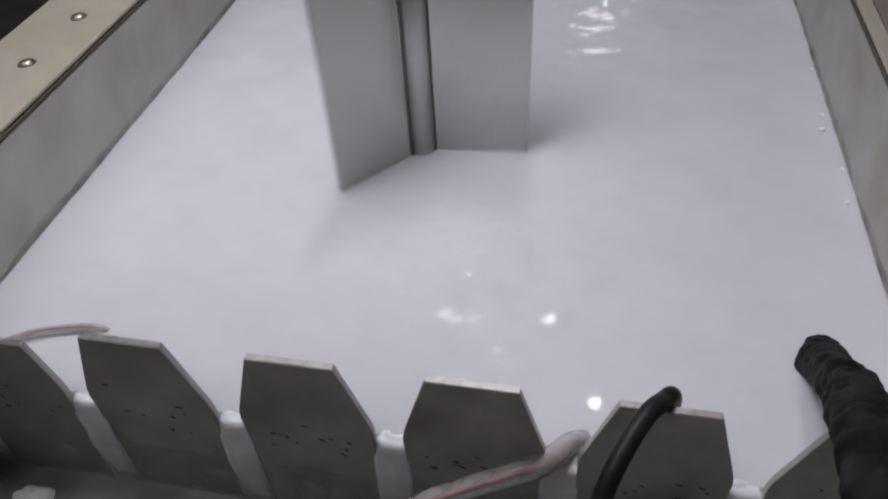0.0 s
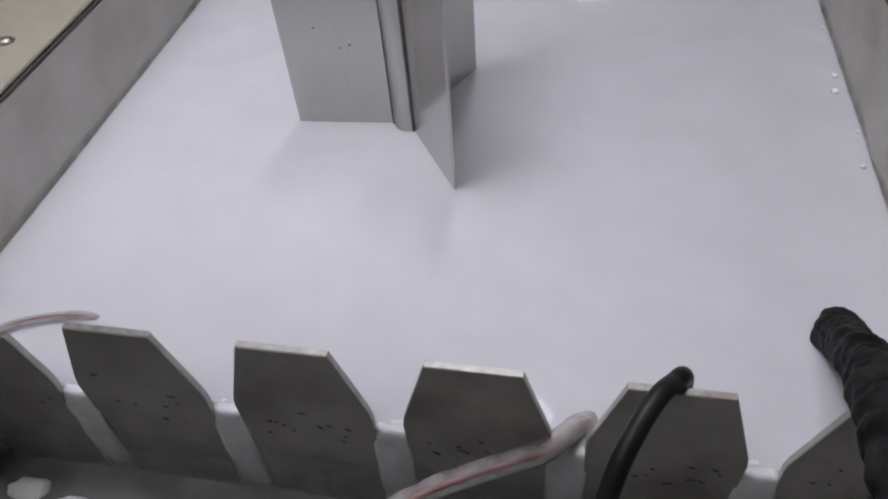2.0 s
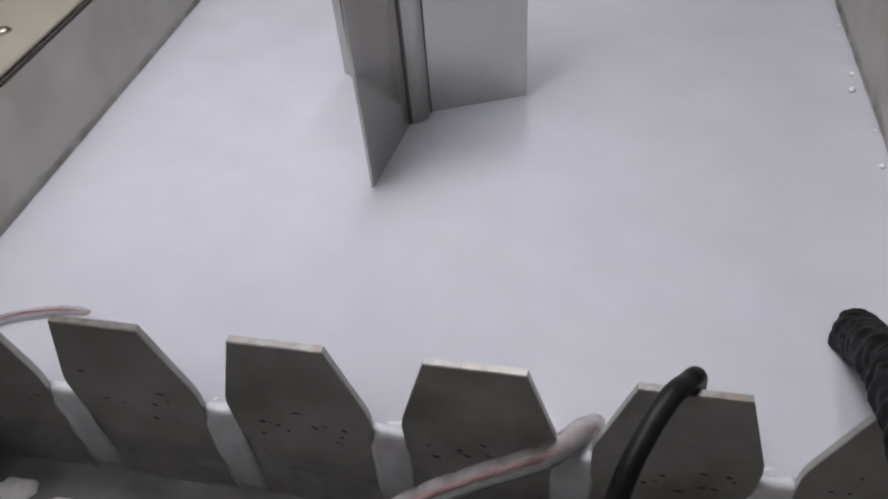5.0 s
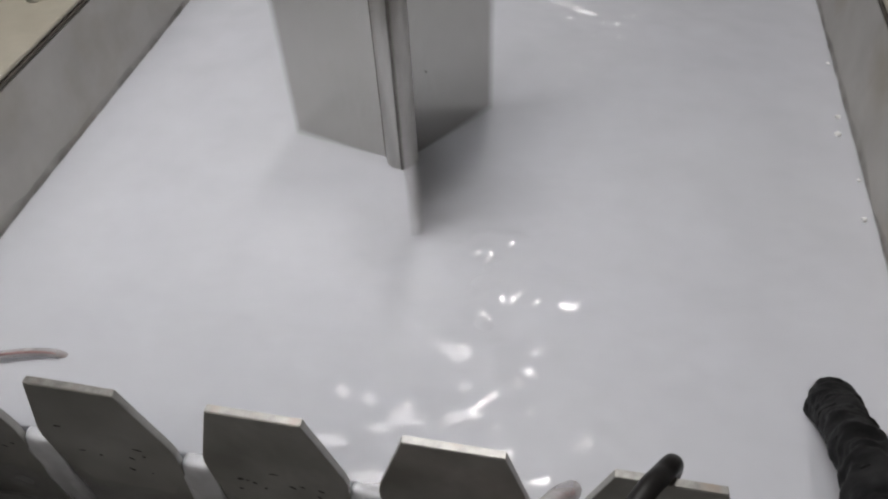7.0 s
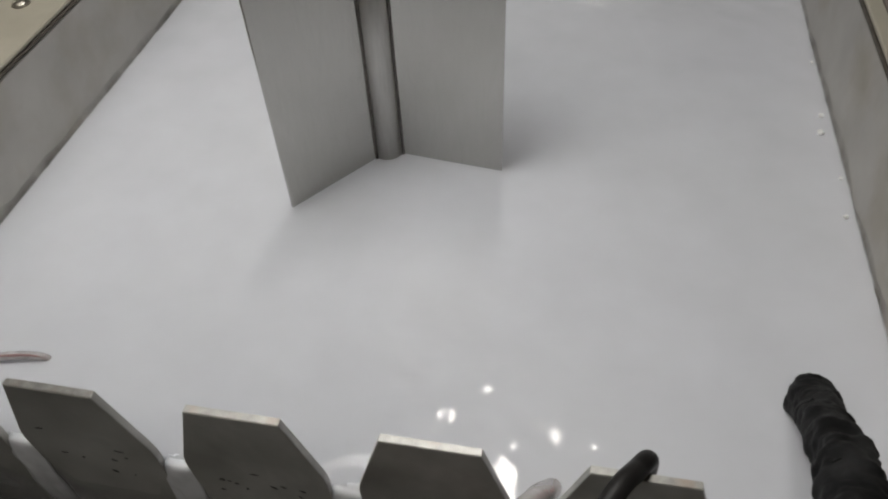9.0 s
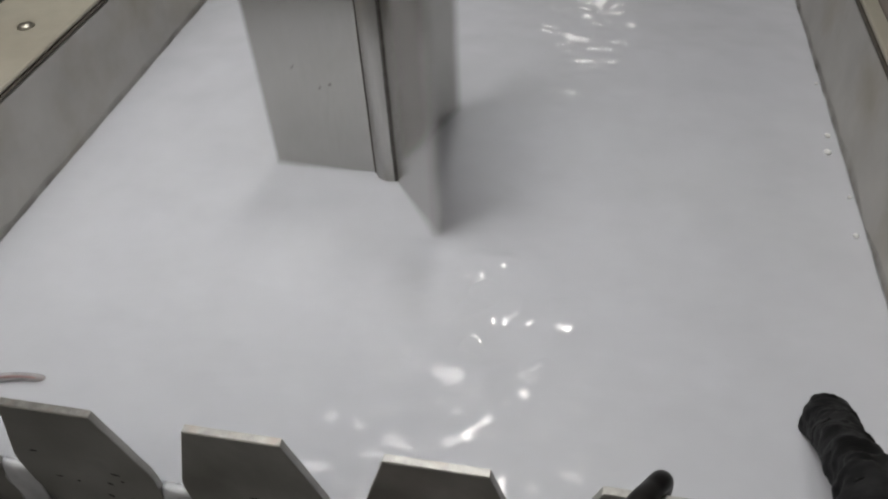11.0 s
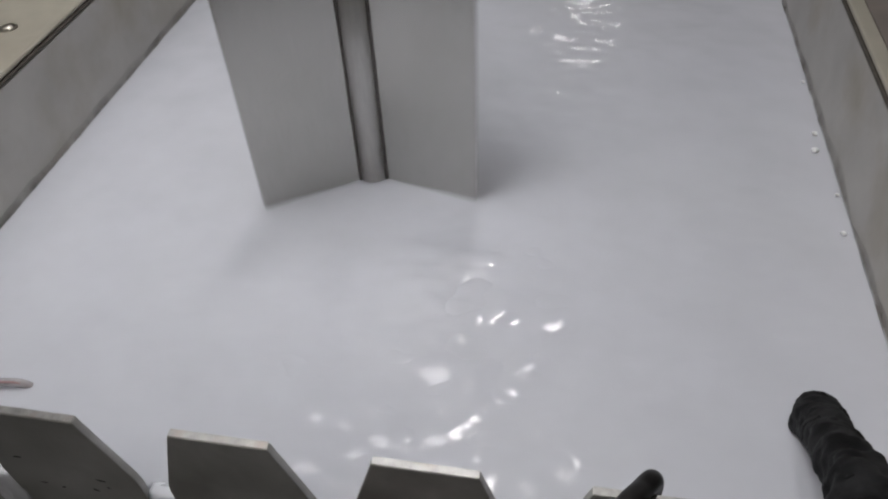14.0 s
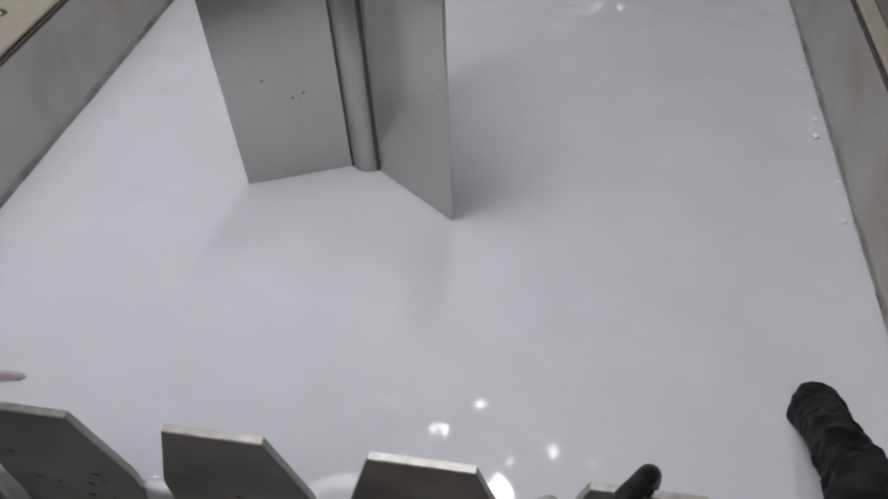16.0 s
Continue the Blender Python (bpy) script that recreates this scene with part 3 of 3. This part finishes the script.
# dried drips on the blades
rr0 = random.Random(3)
blades = [o for o in paddle.children if o.name.startswith("blade")]
for k, side, x, z in ((2, -1, 0.021, 0.047), (2, -1, 0.066, 0.082), (1, 1, 0.050, 0.066), (1, 1, 0.030, 0.055), (1, 1, 0.036, 0.053)):
    speck(blades[k], rr0, x, side * 0.00105, z, side, pose(0, 0, 0, 0, 0, k * 120))

# ---- the room ----
def room():
    x0, x1, y0, y1, z0, z1 = -2.2, 2.4, -2.6, 2.8, -0.95, 2.3
    t = 0.1
    for name, b in (("wall_1", (x0 - t, y0, z0, x0, y1, z1)), ("wall_2", (x1, y0, z0, x1 + t, y1, z1)),
                    ("wall_3", (x0 - t, y1, z0, x1 + t, y1 + t, z1)), ("wall_4", (x0 - t, y0 - t, z0, x1 + t, y0, z1))):
        tagged(part(name, box(*b), PLASTER), "plain plastered workshop wall", "wall", "", "structure")
    tagged(part("ceiling", box(x0 - t, y0 - t, z1, x1 + t, y1 + t, z1 + t), PLASTER), "plain plastered ceiling", "ceiling", "", "structure")
    tagged(part("floor_room", box(x0 - t, y0 - t, z0 - t, x1 + t, y1 + t, z0), CONCRETE), "dark concrete workshop floor", "floor", "", "structure")
    stand = tagged(new("tank_stand"), "dark steel stand under the tank", "stand")
    for x in (XL + 0.03, XR - 0.03):
        for y in (-0.26, Y_END - 0.05):
            part("leg", box(x - 0.02, y - 0.02, z0, x + 0.02, y + 0.02, FLOOR_Z - 0.004, 0.002), WALL, stand)


room()


def added_ceiling_light(x, y):
    ob = tagged(new("added_ceiling_light"), "unseen square ceiling fitting added for fill light", "ceiling light", "ceiling lights")
    ob.matrix_world = pose(x, y, 2.3)
    part("housing", box(-0.62, -0.62, -0.11, 0.62, 0.62, 0.0, 0.01), LAMP_BODY, ob)
    return ob


# unseen fitting added to carry the fill lamp
added_ceiling_light(-0.9, -0.6)


def unseen_hung_light(x, y, z, half, wide, label):
    ob = tagged(new("hanging_unseen_light"), label, "work light", "hanging work lights")
    ob.matrix_world = pose(x, y, z)
    part("housing", box(-wide, -half, 0.0, wide, half, 0.05, 0.008), LAMP_BODY, ob)
    for u in (-half * 0.75, half * 0.75):
        part("cable", tube([(0, u, 0.05), (0, u, (2.3 - z) / 2), (0, u, 2.3 - z)], 0.003, 8, 4), RUBBER, ob)


# housing for the panel lamp, added out of view to light the bath
unseen_hung_light(0.036, 0.148, 0.564, 0.11, 0.11, "added unseen panel light over the tank")
unseen_hung_light(0.10, 0.82, 2.0, 0.21, 0.10, "short white twin-tube light hanging beyond the tank")


def wall_lamp(x, y, z):
    ob = tagged(new("wall_lamp"), "small white wall lamp beyond the tank", "wall lamp")
    ob.matrix_world = pose(x, y, z)
    part("housing", box(-0.13, 0.06, -0.08, 0.13, 0.13, 0.08, 0.01), LAMP_BODY, ob)
    part("bracket", box(-0.02, 0.12, -0.02, 0.02, 0.285, 0.02, 0.004), LAMP_BODY, ob)
    return ob


wall_lamp(0.22, 2.52, 1.02)


# ---- what moves ----
def motions():
    # agitator: seconds and total turn in degrees, clockwise from above, in runs with rests between
    turns = ((0, -3), (0.5, -276), (1.0, -591), (1.1, -627), (1.2, -661), (1.3, -657), (2.53, -657), (2.6, -697), (3.0, -937), (3.5, -1212), (4.0, -1520),
             (4.2, -1637), (4.6, -1884), (4.7, -1897), (6.2, -1897), (6.3, -1942), (6.5, -2063), (7.0, -2350), (7.5, -2632), (8.0, -2936), (8.5, -3221), (8.6, -3245),
             (8.7, -3247), (9.85, -3247), (9.95, -3276), (11.3, -4072), (11.5, -4188), (12.0, -4464), (12.12, -4539), (13.06, -4539), (13.1, -4551), (13.5, -4789),
             (14.0, -5059), (14.5, -5367), (15.0, -5649), (15.1, -5682), (15.25, -5678), (16.0, -5677))
    ts, angles = [-1.0, *(a for a, _ in turns)], [590, *(b for _, b in turns)]
    # the loose shaft sways: seconds and tenths of a millimetre
    sway = ((0, 35, 36), (0.5, -25, 100), (1.0, 2, 110), (1.4, -8, -50), (2.0, 12, -100), (2.5, 8, -98), (3.0, 6, 0), (3.5, 0, -44), (4.0, 35, -74), (4.8, 10, -60), (6.0, 0, -60), (6.5, -14, -24), (7.0, 28, -100),
            (7.5, -15, 38), (8.0, 28, -50), (8.5, 4, 90), (9.0, 35, -80), (9.8, 25, -80), (11.5, 4, 30), (12.0, -28, 18), (12.4, 24, 14), (13.0, 22, -20), (13.5, -25, 90), (14.0, -28, -2),
            (14.5, 9, 22), (15.0, -5, -28), (15.5, 20, -76), (16.0, 0, -110))
    rows = []
    for f in range(0, 481):
        t = f / FPS
        dx, dy = (float(np.interp(t, [r[0] for r in sway], [r[k] for r in sway])) * 0.0001 for k in (1, 2))
        rows.append((t, pose(SX + dx, SY + dy, 0, 0, 0, float(np.interp(t, ts, angles)))))
    walk(paddle, rows)
    # the bath: the choppy surface rises while the agitator runs, and the calm one once it rests
    calm_rows, stirred_rows, chop_rows = [], [], []
    for f in range(0, 481):
        t = f / FPS
        speed = float(np.interp(t - 0.25, ts, angles) - np.interp(t + 0.05, ts, angles)) / 0.3 / 590
        stir = min(1.0, max(0.0, speed))
        dx, dy = 0.0011 * math.sin(t * 9.1), 0.0014 * math.sin(t * 7.3 + 1)
        rx, ry = 0.10 * math.sin(t * 8.3 + 0.4), 0.12 * math.sin(t * 6.7)
        # two choppy sheets take turns on top, as waves rise and sink
        for rows, turn in ((stirred_rows, 1), (chop_rows, -1)):
            rise = 0.0011 * (turn * math.sin(t * 7.85 + 0.6) - 0.4)
            rows.append((t, Matrix.Translation((SX, SY, 0)) @ pose(dx * turn, dy, rise - 0.0095 * (1 - stir), rx * stir, ry * stir * turn, 0.25 * math.sin(t * 5.9)) @ Matrix.Translation((-SX, -SY, 0))))
        calm_rows.append((t, Matrix.Translation((SX, SY, 0)) @ pose(dx * 0.3, dy * 0.3, -0.0100 * stir, 0.05 * rx, 0.05 * ry, 0) @ Matrix.Translation((-SX, -SY, 0))))
    walk(stirred_too, chop_rows)
    walk(calm, calm_rows)
    walk(stirred, stirred_rows)


motions()
